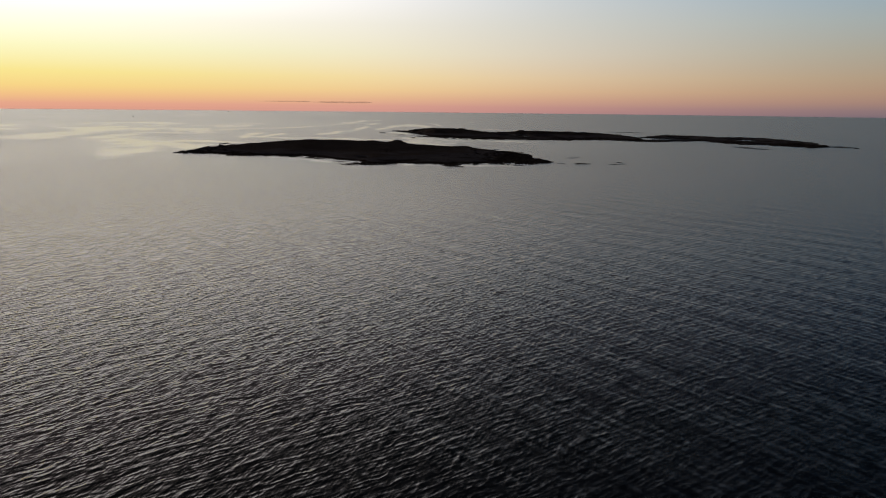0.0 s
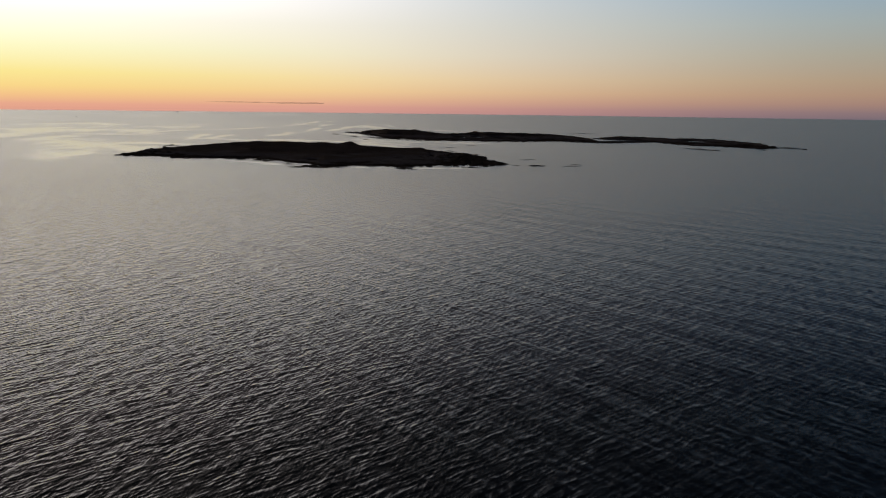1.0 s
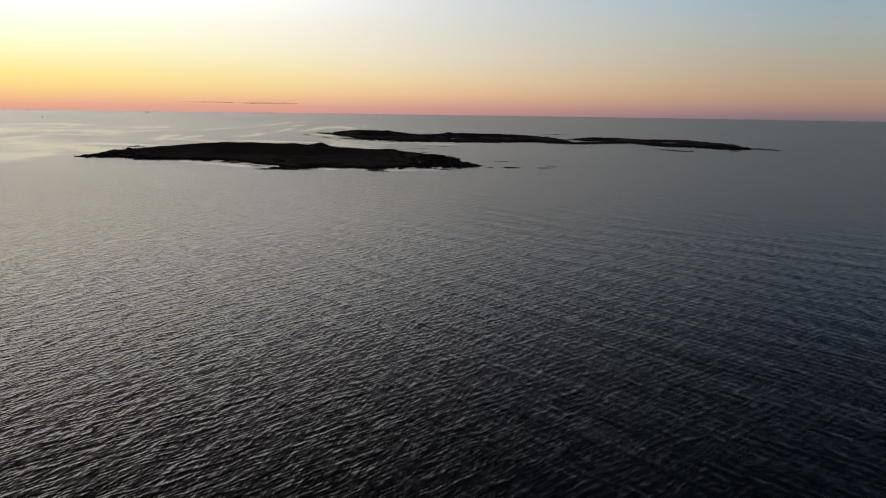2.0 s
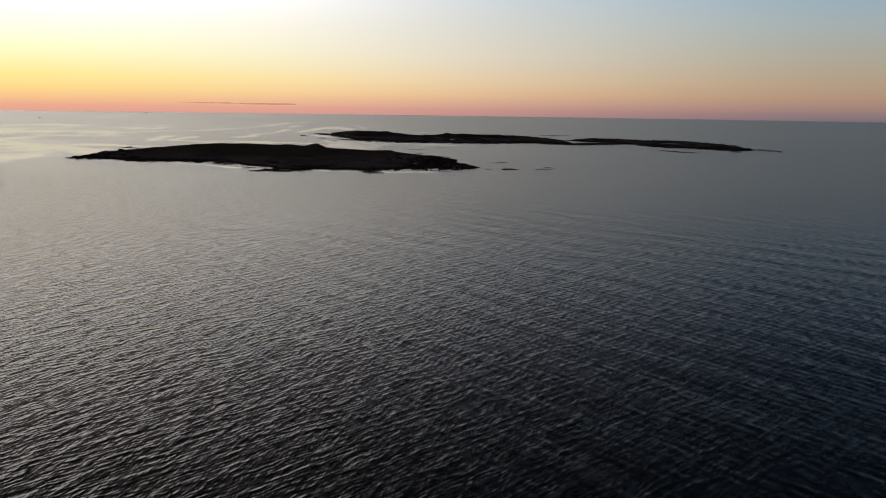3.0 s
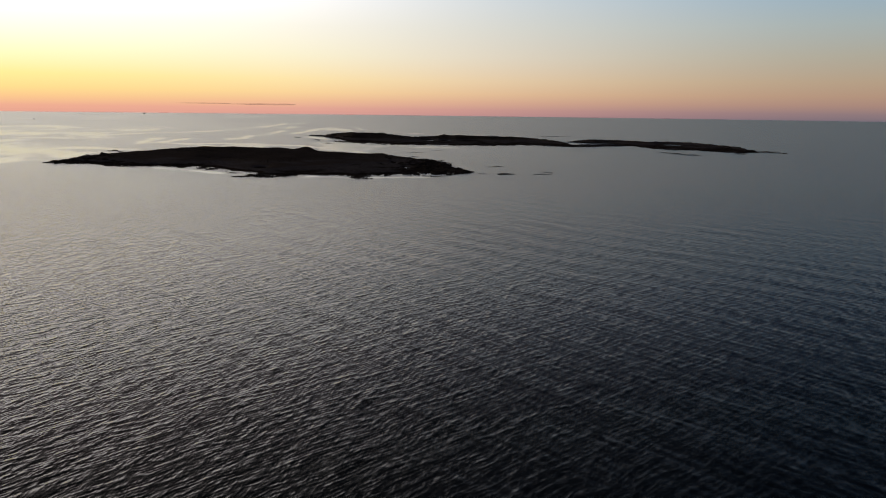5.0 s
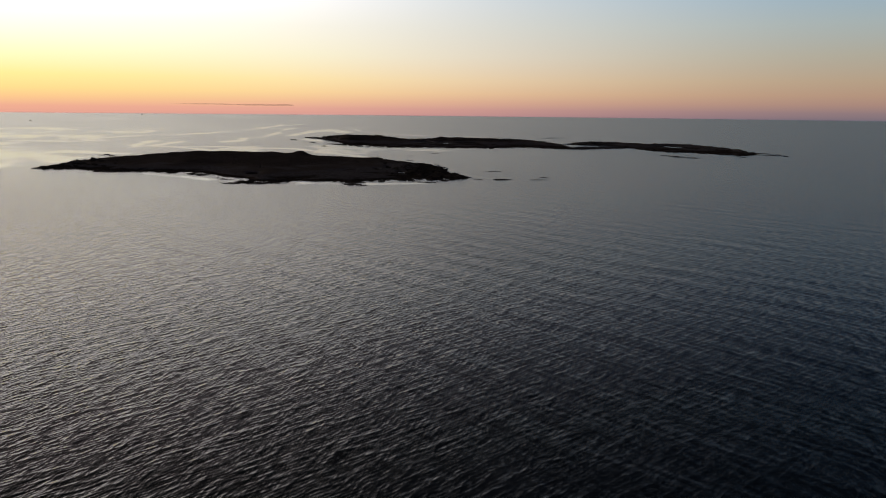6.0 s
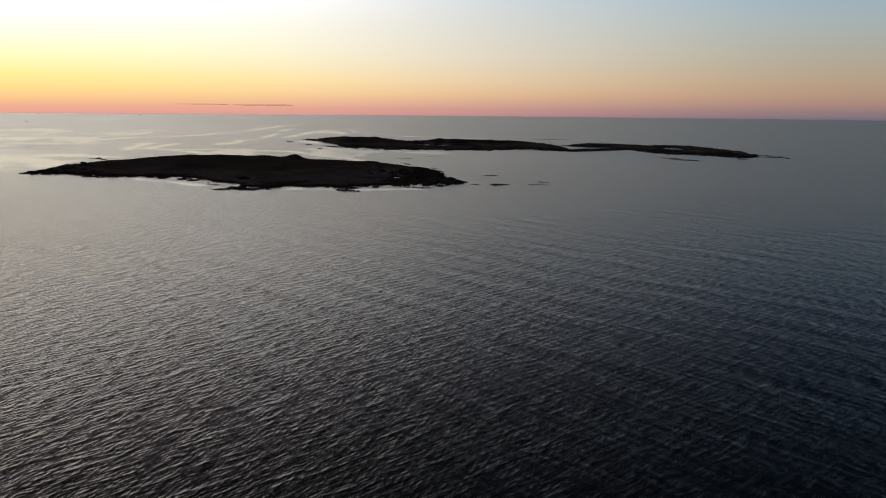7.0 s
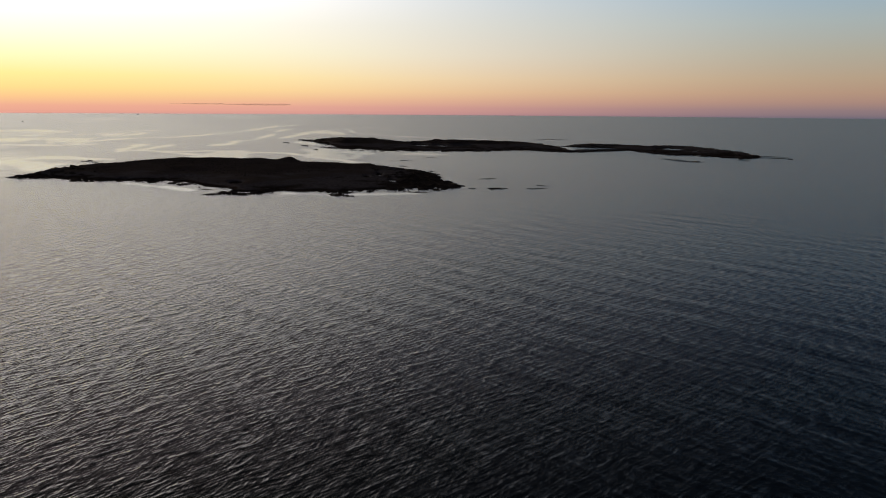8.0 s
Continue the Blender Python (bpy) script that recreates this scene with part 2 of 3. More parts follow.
def make_sea():
    rings = [0.5, 10, 25, 45, 65, 85, 100, 110]
    while rings[-1] < SEA_EDGE:
        r = rings[-1]
        rings.append(r + (0.27 * (max(r, 125) / 140) ** 0.8 if r < 300 else 0.5 * (r / 300) ** 2))
    R = np.array(rings)
    fan = np.concatenate([np.linspace(-0.78, -0.5, 70)[:-1], np.linspace(-0.5, 0.5, 790), np.linspace(0.5, 0.78, 70)[1:], np.linspace(0.78, 2 * math.pi - 0.78, 120)[1:]])
    R, A = np.meshgrid(R, fan, indexing="ij")
    X, Y = HUB[0] + R * np.sin(A), HUB[1] + R * np.cos(A)
    spacing = np.maximum(np.gradient(R, axis=0), R * np.minimum(np.gradient(A, axis=1), 0.045))
    Z, SX, SY = np.zeros_like(X), np.zeros_like(X), np.zeros_like(X)
    rng = np.random.RandomState(5)
    gust = 1 + 0.2 * rough(X * 0.8 + Y * 0.5, Y * 0.45 - X * 0.35, 60, 3, 61)
    count = 44
    for k in range(count):
        length = 0.72 * 2.3 ** rng.rand()
        steep = 0.045 * math.sqrt(2 / count)
        a = WAVE_AZIMUTH + rng.normal(0, 0.42)
        kx, ky, size, phase = math.cos(a) * 2 * math.pi / length, math.sin(a) * 2 * math.pi / length, steep * length / 2 / math.pi, rng.rand() * 6.283
        keep = smooth01((length / spacing - 2.0) / 2.0)
        near = np.where(keep.max(axis=1) > 0)[0]
        r = slice(near[0], near[-1] + 1)
        angle = kx * X[r] + ky * Y[r] + phase
        lift = keep[r] * gust[r] * size
        Z[r] += lift * np.cos(angle)
        SX[r] -= lift * np.sin(angle) * math.cos(a) * 0.9
        SY[r] -= lift * np.sin(angle) * math.sin(a) * 0.9
    for k in range(14):     # a second, lower train that crosses the first
        length, a = 0.9 * 2.8 ** rng.rand(), radians(26) + rng.normal(0, 0.3)
        size, phase = 0.032 * math.sqrt(2 / 14) * length / 6.283, rng.rand() * 6.283
        keep = smooth01((length / spacing - 2.0) / 2.0)
        near = np.where(keep.max(axis=1) > 0)[0]
        r = slice(near[0], near[-1] + 1)
        Z[r] += keep[r] * size * np.cos((math.cos(a) * X[r] + math.sin(a) * Y[r]) * 6.283 / length + phase)
    for k in range(7):      # low swell from another quarter
        length, a = 7 + 7 * rng.rand(), radians(24) + rng.normal(0, 0.15)
        keep = smooth01((length / spacing - 2.0) / 2.0)
        Z += keep * 0.0028 * (1 + 0.8 * rough(X, Y, 55, 2, 200 + k)) * length / 6.283 * np.cos((math.cos(a) * X + math.sin(a) * Y) * 6.283 / length + rng.rand() * 6.283)
    bend_x, bend_y = 40 * rough(X, Y * 0.5, 110, 3, 71), 150 * rough(X, Y * 0.5, 120, 4, 81)
    calm = np.zeros_like(X)
    stray_x, stray_y = 8 * rough(X, Y * 0.5, 34, 4, 72, 0.6), 28 * rough(X, Y * 0.5, 38, 4, 82, 0.6)
    for bends, width, strength in WESTERN_SLICKS + OUTER_SLICKS + EASTERN_SLICKS + SHELTERED_SLICKS:
        wide = 5 + 0.12 * width
        for (x0, y0), (x1, y1) in zip(bends, bends[1:]):
            lx, ly = (x1 - x0) / wide, (y1 - y0) / width
            px, py = (X + stray_x * min(1, wide / 8) - x0) / wide, (Y + stray_y * min(1, width / 25) - y0) / width
            t = np.clip((px * lx + py * ly) / (lx * lx + ly * ly), 0, 1)
            calm = np.maximum(calm, strength * np.exp(-1.2 * np.hypot(px - t * lx, py - t * ly) ** 1.6))
    # fraying of the calm streaks
    fray = rough(X * 0.9 + Y * 0.25, Y * 0.6, 46, 4, 101, 0.6)
    wisps = smooth01((rough(X * 0.8 + 0.3 * bend_x, Y * 0.33 + X * 0.2 + 0.25 * bend_y, 62, 5, 111, 0.6) - 0.1) / 0.28) * smooth01((620 - X) / 500) * smooth01((Y - 640 - 0.2 * np.abs(X)) / 120) * smooth01((2100 - Y) / 700)
    calm = np.clip(np.maximum(calm * (1.15 + 1.2 * fray + 0.9 * rough(X, Y * 0.4, 16, 3, 121)), 0.7 * wisps), 0, 1)
    calm = smooth01((calm - 0.08) / 0.8)
    off = np.hypot(X - 57, (Y - 520) * 0.7)
    patches = 1 + 0.18 * rough(X * 0.7, Y * 0.35, 90, 3, 91)
    lee = np.maximum(smooth01(1 - (off - 60) / 260), smooth01(1 - np.hypot(X - 130, (Y - 780) * 0.7) / 230))
    reach = np.hypot(X - 22, Y - 40)
    # the wind is fresher to the east, past the islands' shelter
    east = smooth01((np.degrees(np.arctan2(X - 20, Y - 30)) + 20) / 60) * (Y > 30)
    chop = patches * (1 - 0.15 * lee) * (1 - 0.4 * east) * (1 - 0.75 * calm) * (1 - 0.5 * smooth01((reach - 420) / 1200))
    swell = patches * (1 - 0.8 * calm) * (1 - 0.5 * smooth01((reach - 900) / 1500))
    # ripples too fine to be shaped stand in the gloss
    slope = (0.026 + 0.03 * east + (0.019 + 0.02 * east) * smooth01((reach - 100) / 300) - 0.02 * east * smooth01((reach - 350) / 600)) * patches * (1 - 0.25 * lee) * (1 - 0.5 * calm)
    # what the wind raises past the finest ripples makes the larger ones steeper
    gloss = 0.052 - 0.003 * np.logaddexp(0, (0.052 - slope) / 0.003)
    chop = chop * np.sqrt(1 + np.maximum(slope ** 2 - gloss ** 2, 0) / 0.05 ** 2)
    ripple = np.sqrt(1.414 * np.maximum(gloss, 0.004))
    verts = np.stack([X + SX, Y + SY, Z], -1).reshape(-1, 3)
    data = mesh_from("water", verts, grid_faces(*X.shape), WATER)
    data.attributes.new("chop", "FLOAT", "POINT").data.foreach_set("value", chop.ravel().astype(np.float32))
    data.attributes.new("swell", "FLOAT", "POINT").data.foreach_set("value", swell.ravel().astype(np.float32))
    data.attributes.new("ripple", "FLOAT", "POINT").data.foreach_set("value", ripple.ravel().astype(np.float32))
    return tagged(new("water", data), "dark rippled evening sea with pale calm streaks", "sea", kind="structure")


make_sea()


# ---- islands ----
# stations from end to end: front shore x, y; crest x, y, height; back shore x, y
NEAR_ISLAND = (
    (-149, 584, -149, 587, 0.3, -149, 592), (-138, 587, -137, 608, 2.0, -143, 655), (-120, 575, -122, 632, 3.2, -134, 690),
    (-92, 560, -90, 650, 5.9, -98, 712), (-62, 557, -60, 655, 7.6, -62, 715), (-36, 541, -32, 655, 7.7, -32, 715),
    (-4, 486, -8, 655, 6.6, -6, 712), (12, 496, 12, 655, 5.2, 14, 705), (44, 478, 47, 650, 3.0, 50, 690),
    (68, 487, 68, 644, 2.7, 74, 668), (85, 493, 85, 605, 1.4, 92, 640), (98, 499, 97, 560, 0.5, 105, 605), (110, 510, 110, 513, 0.2, 111, 518),
)
FAR_ISLAND = (
    (11, 1117, 9, 1123, 0.3, 6, 1130), (29, 1078, 26, 1094, 2.2, 21, 1120), (43, 1025, 42, 1042, 6.2, 34, 1092), (57, 905, 60, 1022, 7.9, 56, 1085), (96, 876, 97, 1012, 7.5, 100, 1070),
    (118, 866, 116, 1010, 5.6, 122, 1062), (134, 865, 134, 1010, 3.4, 140, 1055), (150, 864, 152, 1010, 3.9, 156, 1050), (190, 853, 190, 1008, 5.9, 196, 1050),
    (215, 873, 238, 1000, 5.0, 244, 1040), (250, 872, 278, 985, 4.2, 286, 1020), (270, 846, 292, 915, 2.6, 302, 945), (285, 830, 288, 838, 0.4, 292, 846),
)
FAR_POINT = (
    (312, 955, 318, 962, 0.4, 322, 970), (326, 925, 334, 945, 3.4, 338, 985), (352, 880, 362, 930, 3.6, 366, 960), (358, 806, 396, 905, 3.0, 404, 935),
    (368, 784, 418, 928, 2.6, 424, 948), (388, 770, 444, 924, 2.3, 452, 940), (397, 748, 450, 868, 1.7, 460, 885), (410, 730, 444, 790, 2.2, 454, 805), (424, 738, 436, 752, 0.5, 440, 758),
)


def spread(stations, steps):
    """Stations refined to an even number of steps, with a gentle curve through them."""
    p = np.array(stations, float)
    mid = p[:, 2:4]
    along = np.concatenate([[0], np.cumsum(np.hypot(*np.diff(mid, axis=0).T) + 4)])
    t = np.linspace(0, along[-1], steps)
    return np.stack([np.interp(t, along, column) for column in p.T], 1)


def island(name, stations, steps, across, seed, label, rise, pools=(), mounds=()):
    p = spread(stations, steps)
    v = np.concatenate([np.linspace(-0.16, 0, across // 8, endpoint=False), np.linspace(0, 1, across) ** 1.15, np.linspace(1, 2.2, across // 2)[1:]])
    front, crest, high, back = p[:, None, 0:2], p[:, None, 2:4], p[:, None, 4], p[:, None, 5:7]
    w = v[None, :, None]
    spot = np.where(w <= 1, front + (crest - front) * w, crest + (back - crest) * (w - 1))
    x, y = spot[..., 0], spot[..., 1]
    edge = np.maximum(np.where(v <= 1, v, 2 - v), -0.2)[None, :] * np.hypot(*(crest - front)[..., 0:2].transpose(2, 0, 1))
    edge = edge + rough(x, y, 26, 3, seed + 60) * 11 * smooth01(high / 1.5)
    shelf = np.minimum(high * 0.55, 1.0 if rise < 2 else 0.65)
    z = shelf * np.clip(edge / 13, -1.2, 1) + (high - shelf) * np.clip((edge - 6) / np.maximum(edge.max(axis=1, keepdims=True) - 6, 4), 0, 1) ** rise
    inland = smooth01(edge / 30)
    z = z + rough(x, y, 9, 4, seed) * (1.05 - 0.5 * inland) + rough(x, y, 30, 3, seed + 20) * (0.35 + 0.3 * inland) * np.minimum(1, high / 2)
    crags = np.abs(rough(x, y, 6, 3, seed + 70))
    z = z + (1.3 * crags - 0.35) * smooth01(1 - np.abs(edge - 4) / 22) * np.minimum(1, high)
    for px, py, rx, ry, lift in mounds:
        z = z + lift * np.exp(-((x - px) / rx) ** 2 - ((y - py) / ry) ** 2)
    for px, py, rx, ry, depth in pools:
        z = z - depth * np.exp(-(((x - px) / rx) ** 2 + ((y - py) / ry) ** 2) ** 2)
    z[:, 0], z[:, -1], z[0], z[-1] = -1.5, -1.5, np.minimum(z[0], -0.4), np.minimum(z[-1], -0.4)
    x = x + 2.2 * rough(x, y, 12, 3, seed + 40)
    y = y + 3.0 * rough(x, y, 12, 3, seed + 50)
    base = new(name)
    base.location = (float(x.mean()), float(y.mean()), 0)
    verts = np.stack([x, y, z], -1).reshape(-1, 3) - np.array(base.location)
    ground = new("ground", mesh_from("ground", verts, grid_faces(*x.shape), GROUND))
    ground.parent = base
    return tagged(base, label, "island"), np.stack([x, y, z], -1)


def shrub_stuff(name, spots, base, seed, lo, hi, label):
    """Low bushes and tussocks: many small leaf clumps in one mesh."""
    rng = np.random.RandomState(seed)
    verts, faces = [], []
    origin = np.array(base.location)
    for spot in spots:
        r = rng.uniform(lo, hi)
        for _ in range(int(10 + 9 * r)):
            d = rng.normal(0, 1, 3)
            d /= np.linalg.norm(d)
            c = spot - origin + np.array([d[0] * r, d[1] * r, abs(d[2]) * r * 0.75]) * rng.uniform(0.5, 1)
            size = rng.uniform(0.25, 0.5) * (0.5 + 0.5 * r)
            k = len(verts)
            verts.extend(c + rng.normal(0, size, 3) * (1, 1, 0.5) for _ in range(4))
            faces.extend(((k, k + 1, k + 2), (k, k + 2, k + 3), (k, k + 3, k + 1)))
    ob = new(name, mesh_from(name, verts, faces, HEATH, False))
    ob.parent = base
    return tagged(ob, label, kind="stuff")


def rock_mesh(name, seed, squash=0.55, levels=2):
    bm = bmesh.new()
    bmesh.ops.create_icosphere(bm, subdivisions=levels, radius=1.0)
    for vert in bm.verts:
        p = vert.co * 1.3 + Vector((seed * 7.1, seed * 3.3, 0))
        vert.co *= 1 + 0.5 * noise.noise(p) + 0.34 * noise.noise(p * 2.7) + 0.15 * noise.noise(p * 6.1)
        vert.co.z *= squash
        if vert.co.z > 0.42 * squash:
            vert.co.z = 0.42 * squash + (vert.co.z - 0.42 * squash) * 0.45
    data = bpy.data.meshes.new(name)
    bm.to_mesh(data)
    bm.free()
    data.materials.append(WEED_ROCK)
    return data


ROCKS = [rock_mesh("boulder", k + 1) for k in range(6)]


def boulders(base, points, count, seed, lo, hi):
    """Single boulders along the shore, as parts of the island."""
    rng = np.random.RandomState(seed)
    low = points[(points[..., 2] > -0.35) & (points[..., 2] < 0.7)]
    for k in rng.choice(len(low), count):
        x, y, z = low[k]
        r = lo + (hi - lo) * rng.rand() ** 2.5
        ob = new("boulder", ROCKS[rng.randint(6)])
        ob.parent = base
        ob.location = Vector((x, y, max(z, -0.2) + r * 0.08)) - base.location
        ob.rotation_euler = (rng.normal(0, 0.12), rng.normal(0, 0.12), rng.uniform(0, 6.283))
        ob.scale = (r * rng.uniform(0.9, 1.7), r * rng.uniform(0.8, 1.2), r * rng.uniform(0.7, 1.0))


def outcrops(base, points, count, seed, lo, hi, west, east):
    """Jagged knobs of rock on the low ends of an island, west of one line and east of another."""
    rng = np.random.RandomState(seed)
    flat = points.reshape(-1, 3)
    low = flat[((flat[:, 0] < west) | (flat[:, 0] > east)) & (flat[:, 2] > 0.3) & (flat[:, 2] < 3.2)]
    for k in rng.choice(len(low), count):
        x, y, z = low[k]
        r = lo + (hi - lo) * rng.rand() ** 2
        ob = new("outcrop", ROCKS[rng.randint(6)])
        ob.parent = base
        ob.location = Vector((x, y, z - r * 0.1)) - base.location
        ob.rotation_euler = (rng.normal(0, 0.2), rng.normal(0, 0.2), rng.uniform(0, 6.283))
        ob.scale = (r * rng.uniform(0.9, 1.8), r * rng.uniform(0.8, 1.3), r * rng.uniform(0.7, 1.3))


def shelf_rocks(base, points, count, seed, lo, hi):
    """Flat weedy rocks that just break the water in front of the shore."""
    rng = np.random.RandomState(seed)
    half = points[:, : points.shape[1] * 3 // 5]
    low = half[(half[..., 2] > -1.0) & (half[..., 2] < -0.05)]
    low = low[rough(low[:, 0], low[:, 1], 22, 2, seed) > 0.12]
    for k in rng.choice(len(low), count):
        x, y, z = low[k]
        r = lo + (hi - lo) * rng.rand() ** 2
        ob = new("rock", ROCKS[rng.randint(6)])
        ob.parent = base
        ob.location = Vector((x, y, -0.1)) - base.location
        ob.rotation_euler = (0, 0, rng.normal(0, 0.5))
        ob.scale = (r * rng.uniform(0.8, 1.8), r, rng.uniform(0.5, 1.9))


near, near_points = island("island", NEAR_ISLAND, 190, 110, 11, "low dark rocky island with brown heath on top", 1.2, pools=((71, 580, 2.2, 9, 3.2), (76, 543, 4.0, 6, 2.5), (84, 557, 2.4, 8, 2.6), (94, 536, 2, 6, 2.0), (62, 566, 1.2, 6, 2.6), (-131, 609, 2.5, 4, 2.5), (-12, 530, 4, 9, 3.0), (-15, 506, 3.5, 6, 2.0)), mounds=((12, 655, 4.5, 12, 2.6), (23, 655, 6, 9, -0.6), (66, 640, 6, 8, 0.6), (78, 520, 20, 34, -0.7)))
far, far_points = island("island", FAR_ISLAND, 190, 90, 31, "long dark rocky island with low bushes and a shingle shore", 4.5, pools=((148, 978, 9, 20, 4.5), (171, 968, 8, 17, 4.5), (198, 966, 15, 14, 4.5)), mounds=((173, 1009, 4, 6, 1.6), (97, 1012, 5, 6, 0.5)))
SHINGLE_BAR = (
    (276, 834, 280, 848, 0.8, 284, 858), (292, 836, 295, 852, 1.7, 298, 864), (314, 844, 316, 858, 1.6, 319, 870), (340, 856, 342, 872, 1.8, 346, 886), (356, 866, 358, 880, 0.8, 360, 890),
)
island("shingle_bar", SHINGLE_BAR, 60, 40, 91, "low dark shingle bar between two rocky islands", 2.0)
point, point_points = island("island", FAR_POINT, 150, 80, 51, "flat dark rocky islet trailing off into reefs", 4.5, pools=((416, 885, 9, 20, 4.0), (424, 846, 5, 16, 3.5), (345, 905, 16, 24, 4.0)))


def pick(points, count, seed, least, band=0.0):
    rng = np.random.RandomState(seed)
    flat = points.reshape(-1, 3)
    tops = flat[flat[:, 2] > least]
    clumps = rough(tops[:, 0], tops[:, 1], 26, 2, seed + 3)
    tops = tops[clumps > band]
    return tops[rng.choice(len(tops), count)]


shrub_stuff("heath", pick(near_points, 1600, 3, 2.6, -0.15), near, 4, 0.12, 0.3, "low brown heath and tussocks")
shrub_stuff("bushes", pick(far_points, 1000, 5, 2.2), far, 6, 0.35, 0.95, "dark low bushes")
shrub_stuff("heath", pick(point_points, 350, 7, 1.8), point, 8, 0.4, 0.9, "dark tussocks")
boulders(near, near_points, 295, 9, 0.6, 3.0)
outcrops(near, near_points, 170, 21, 0.5, 2.0, -92, 66)
outcrops(far, far_points, 60, 22, 0.6, 2.2, 50, 205)
outcrops(point, point_points, 70, 23, 0.6, 1.8, 350, 385)
shelf_rocks(near, near_points, 280, 14, 0.5, 2.6)
shelf_rocks(far, far_points, 90, 15, 1.0, 4.0)
shelf_rocks(point, point_points, 90, 16, 1.0, 4.0)
boulders(far, far_points, 120, 10, 0.6, 2.8)
boulders(point, point_points, 90, 12, 0.6, 2.6)


# ---- reefs and skerries that stand clear of the islands ----
def skerry(x0, y0, x1, y1, width, high, seed, label):
    """A broken line of low rocks between two ends."""
    rng = np.random.RandomState(seed)
    base = new("skerry")
    base.location = ((x0 + x1) / 2, (y0 + y1) / 2, 0)
    length = math.hypot(x1 - x0, y1 - y0)
    clumps = rng.rand(max(2, int(length / 9)))
    for k in range(max(4, int(length / width / 0.25))):
        t = min(max(rng.choice(clumps) + rng.normal(0, 0.14), 0), 1)
        body = 1 - 0.75 * abs(2 * t - 1) ** 1.3
        r = width * (0.15 + 0.65 * rng.rand() ** 2) * (0.4 + 0.6 * body)
        ob = new("rock", ROCKS[rng.randint(6)])
        ob.parent = base
        ob.location = (x0 + (x1 - x0) * t + rng.normal(0, width * 0.4) - base.location.x, y0 + (y1 - y0) * t + rng.normal(0, width * 0.8) - base.location.y, -0.05)
        ob.rotation_euler = (0, 0, math.atan2(y1 - y0, x1 - x0) + rng.normal(0, 0.4))
        ob.scale = (r * rng.uniform(0.9, 2.0), r * 0.9, 2.3 * high * body * rng.uniform(0.2, 1.9))
    return tagged(base, label, "reef", group="reefs round the islands")


# ends x, y and x, y; width, height
NEAR_REEFS = (
    ((113, 498, 118, 495, 1.0, 0.25), "small wet rocks just above the water"),
    ((119, 495, 135, 494, 1.5, 0.4), "dark narrow reef awash off the island's end"),
    ((137, 494, 158, 492, 0.8, 0.2), "thin line of reef barely above the water"),
    ((-151, 729, -140, 726, 2.0, 0.5), "dark low spit of rocks behind the island"),
    ((-140, 722, -130, 702, 1.6, 0.4), "scattered rocks trailing from a spit"),
    ((84, 640, 97, 637, 1.6, 0.5), "low rocks off the island's back shore"),
    ((97, 622, 112, 611, 1.8, 0.5), "dark narrow spit of low rocks"),
    ((-29, 507, -22, 503, 1.2, 0.3), "small dark rocks in a shallow bay"),
    ((-24, 483, -6, 476, 2.0, 0.5), "weed-covered rocks before the shore"),
    ((34, 476, 52, 465, 1.8, 0.5), "weed-covered rocks before the shore"),
    ((72, 485, 92, 478, 1.0, 0.3), "thin line of wet rocks before the shore"),
    ((88, 723, 112, 720, 0.9, 0.2), "thin reef awash between the islands"),
    ((-19, 489, -6, 480, 4.0, 0.9), "black weed-covered ledge at the island's foot"),
    ((-8, 479, 3, 485, 3.5, 0.8), "black weed-covered ledge at the island's foot"),
    ((92, 664, 97, 655, 1.3, 0.45), "low rocks off the island's back shore"),
    ((103, 606, 112, 582, 1.4, 0.4), "dark narrow spit of low rocks"),
    ((101, 527, 112, 514, 1.3, 0.35), "thin tail of wet rocks at the island's end"),
    ((128, 552, 146, 556, 0.8, 0.2), "thin line of reef barely above the water"),
    ((152, 514, 162, 504, 0.8, 0.2), "thin line of reef barely above the water"),
)
FAR_REEFS = (
    ((31, 946, 56, 912, 4.5, 0.7), "dark rocky arm before a far island"),
    ((-14, 1070, -2, 1040, 2.0, 0.5), "thin far reef barely above the water"),
    ((14, 985, 26, 955, 2.2, 0.6), "scattered dark rocks off a far island"),
    ((28, 889, 34, 887, 2.0, 0.8), "lone dark rock standing clear of the island"),
    ((120, 752, 137, 764, 1.2, 0.25), "thin reef awash between the islands"),
)
POINT_REEFS = (
    ((330, 734, 343, 708, 1.8, 0.5), "dark reef before the far point"),
    ((343, 705, 352, 688, 1.2, 0.3), "broken reef before the far point"),
    ((392, 707, 406, 692, 1.6, 0.4), "dark reef off the far point"),
    ((432, 742, 456, 724, 2.0, 0.5), "rocks trailing off the far point"),
    ((446, 770, 462, 745, 1.6, 0.4), "rocks trailing off the far point"),
    ((432, 750, 450, 768, 2.2, 0.6), "broken black rocks trailing off the far point"),
    ((446, 722, 449, 712, 1.5, 0.6), "lone black rock past the far point"),
    ((458, 920, 476, 900, 1.6, 0.5), "thin far reef behind the far point"),
    ((324, 718, 347, 684, 1.4, 0.35), "thin black reef before the far point"),
    ((330, 1146, 395, 1168, 2.2, 0.4), "thin far reef behind the islands"),
)
for k, (row, label) in enumerate(NEAR_REEFS + FAR_REEFS + POINT_REEFS):
    skerry(*row, 100 + k, label)


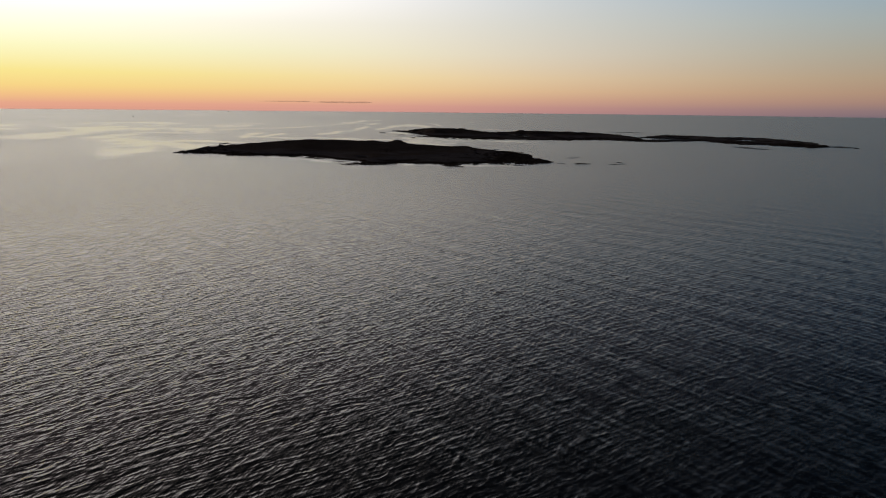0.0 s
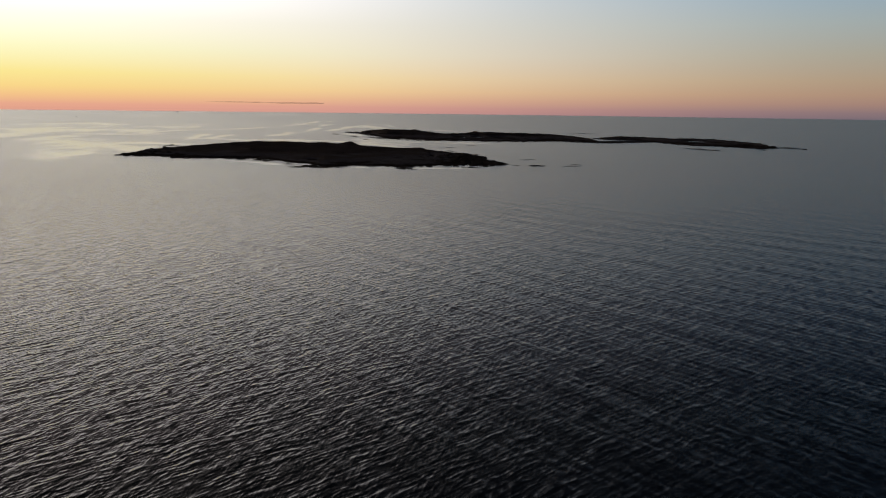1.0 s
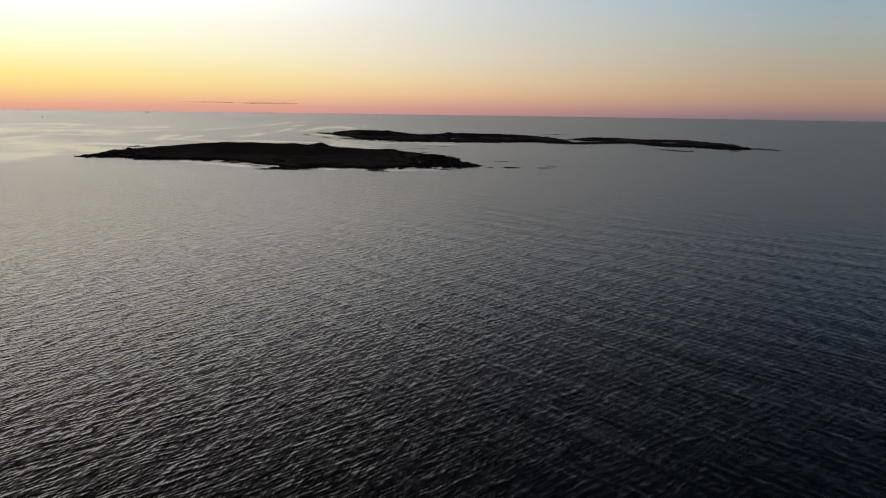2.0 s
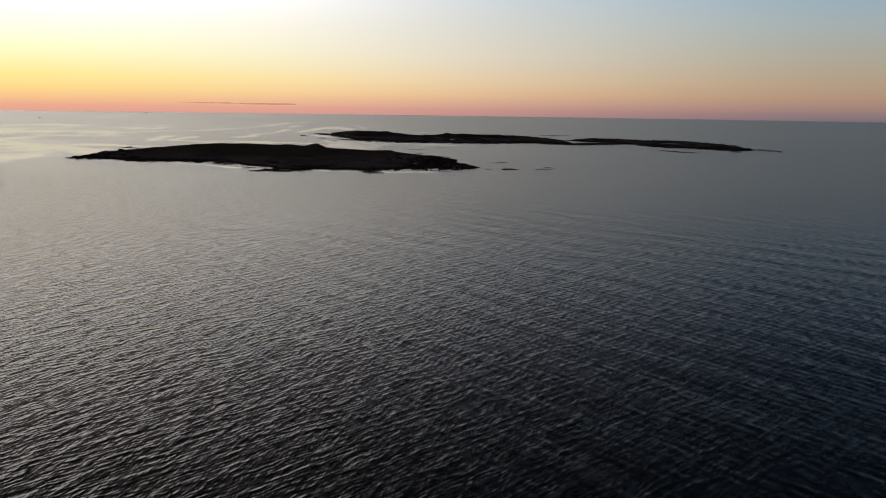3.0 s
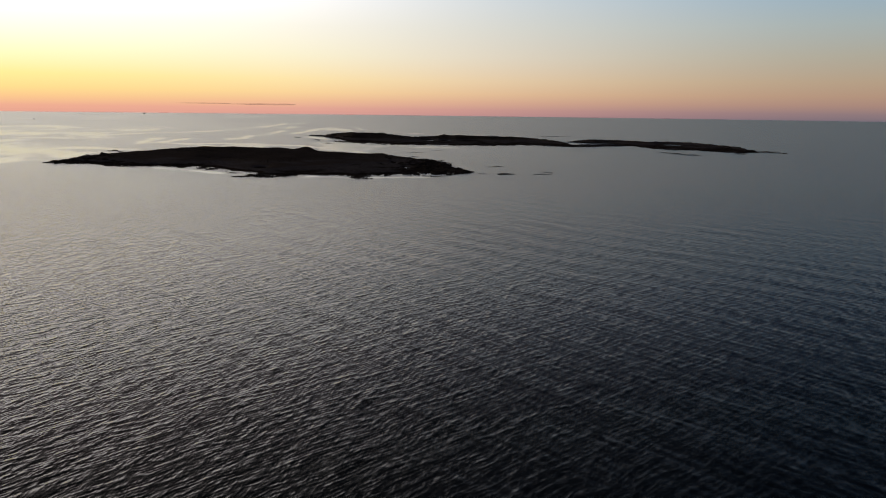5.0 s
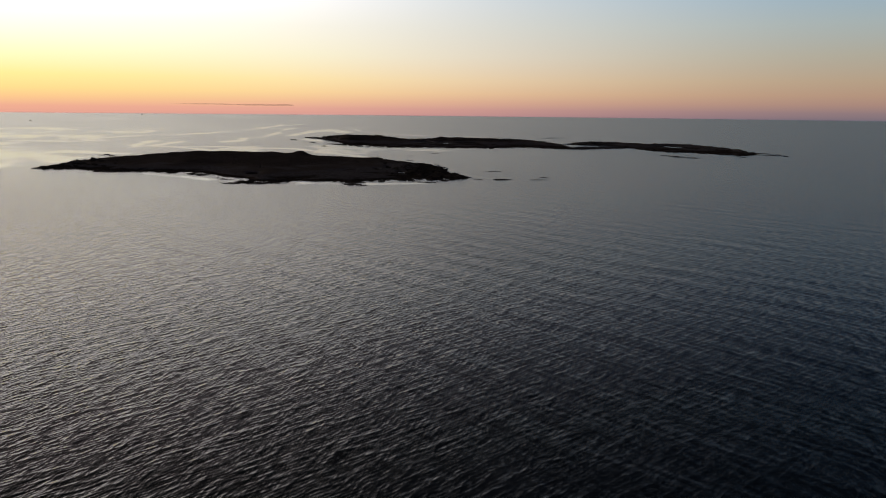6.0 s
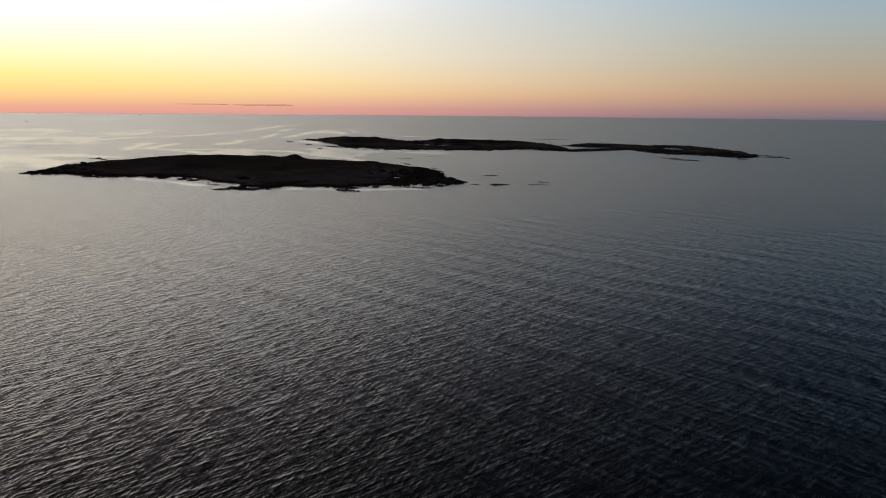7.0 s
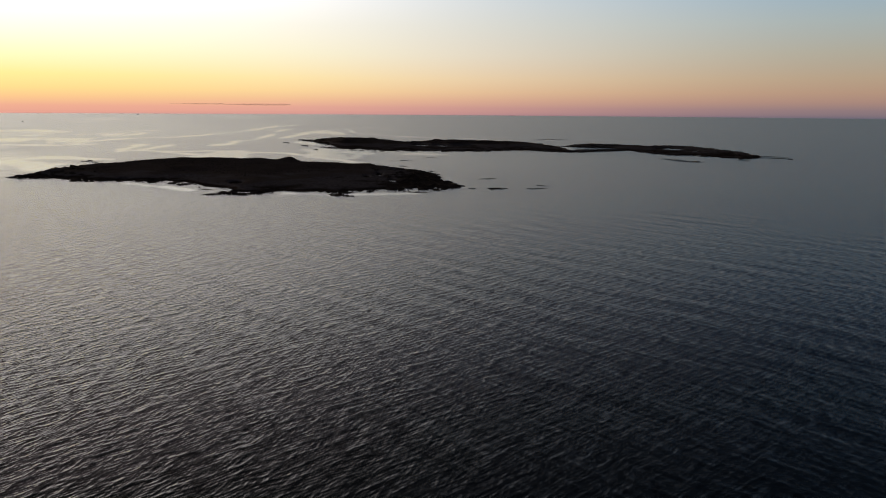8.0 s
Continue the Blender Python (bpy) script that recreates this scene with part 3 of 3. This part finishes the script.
# ---- boats far out ----
def boat(x, y, turn, size, label):
    base = new("fishing_boat")
    base.matrix_world = pose(x, y, 0, 0, 0, turn) @ Matrix.Scale(size, 4)
    bm = bmesh.new()
    rings = []
    for k in range(9):
        t = k / 8
        w = 1.25 * math.sin(math.pi * min(1, 0.25 + 0.55 * (1 - t) + 0.2)) * (1 - t ** 4) + 0.04
        top = 0.9 + 0.7 * t * t
        rings.append([bm.verts.new((-4 + 8 * t, s * w * f, h)) for s, f, h in ((-1, 1, top), (-1, 0.75, -0.1), (1, 0.75, -0.1), (1, 1, top))])
    for a, b in zip(rings, rings[1:]):
        for i in range(4):
            bm.faces.new((a[i], b[i], b[(i + 1) % 4], a[(i + 1) % 4]))
    bm.faces.new(rings[0])
    bm.faces.new(rings[-1][::-1])
    bmesh.ops.recalc_face_normals(bm, faces=bm.faces)
    part("hull", bm, HULL, base)
    bm = bmesh.new()
    bmesh.ops.create_cube(bm, size=1, matrix=Matrix.Translation((0.6, 0, 1.9)) @ Matrix.Diagonal((2.2, 1.7, 2.0, 1)))
    bmesh.ops.bevel(bm, geom=bm.edges[:], offset=0.12, segments=1)
    part("cabin", bm, CABIN, base, "pale painted wheelhouse")
    bm = bmesh.new()
    bmesh.ops.create_cone(bm, segments=8, radius1=0.09, radius2=0.05, depth=3.0, cap_ends=True, matrix=Matrix.Translation((-0.9, 0, 2.4)))
    part("mast", bm, HULL, base)
    return tagged(base, label, "boat")


boat(-860, 4150, 25, 1.28, "ship at the horizon, a dark speck")
boat(-725, 2245, 10, 0.75, "small dark fishing boat far out on calm water")


# ---- a thin bar of cloud over the horizon ----
def cloud(x, y, z, wide, high, turn, seed, label):
    bm = bmesh.new()
    bmesh.ops.create_icosphere(bm, subdivisions=4, radius=1.0)
    for vert in bm.verts:
        f = 1 + 0.5 * noise.noise(Vector((vert.co.x * 3.1 + seed, vert.co.y, vert.co.z * 0.8)))
        vert.co = (vert.co.x * wide, vert.co.y * 40, vert.co.z * high * f * (0.7 + 0.5 * vert.co.x))
    ob = part("cloud", bm, VAPOUR, None, label, True)
    ob.matrix_world = pose(x, y, z, 0, 0, turn)
    return tagged(ob, label, "cloud")


cloud(-350, 4700, 57, 222, 5.5, 0, 3.0, "thin grey-mauve bar of cloud low over the horizon")
cloud(-660, 4720, 59, 165, 3, 0, 9.0, "faint fraying wisp of cloud low over the horizon")
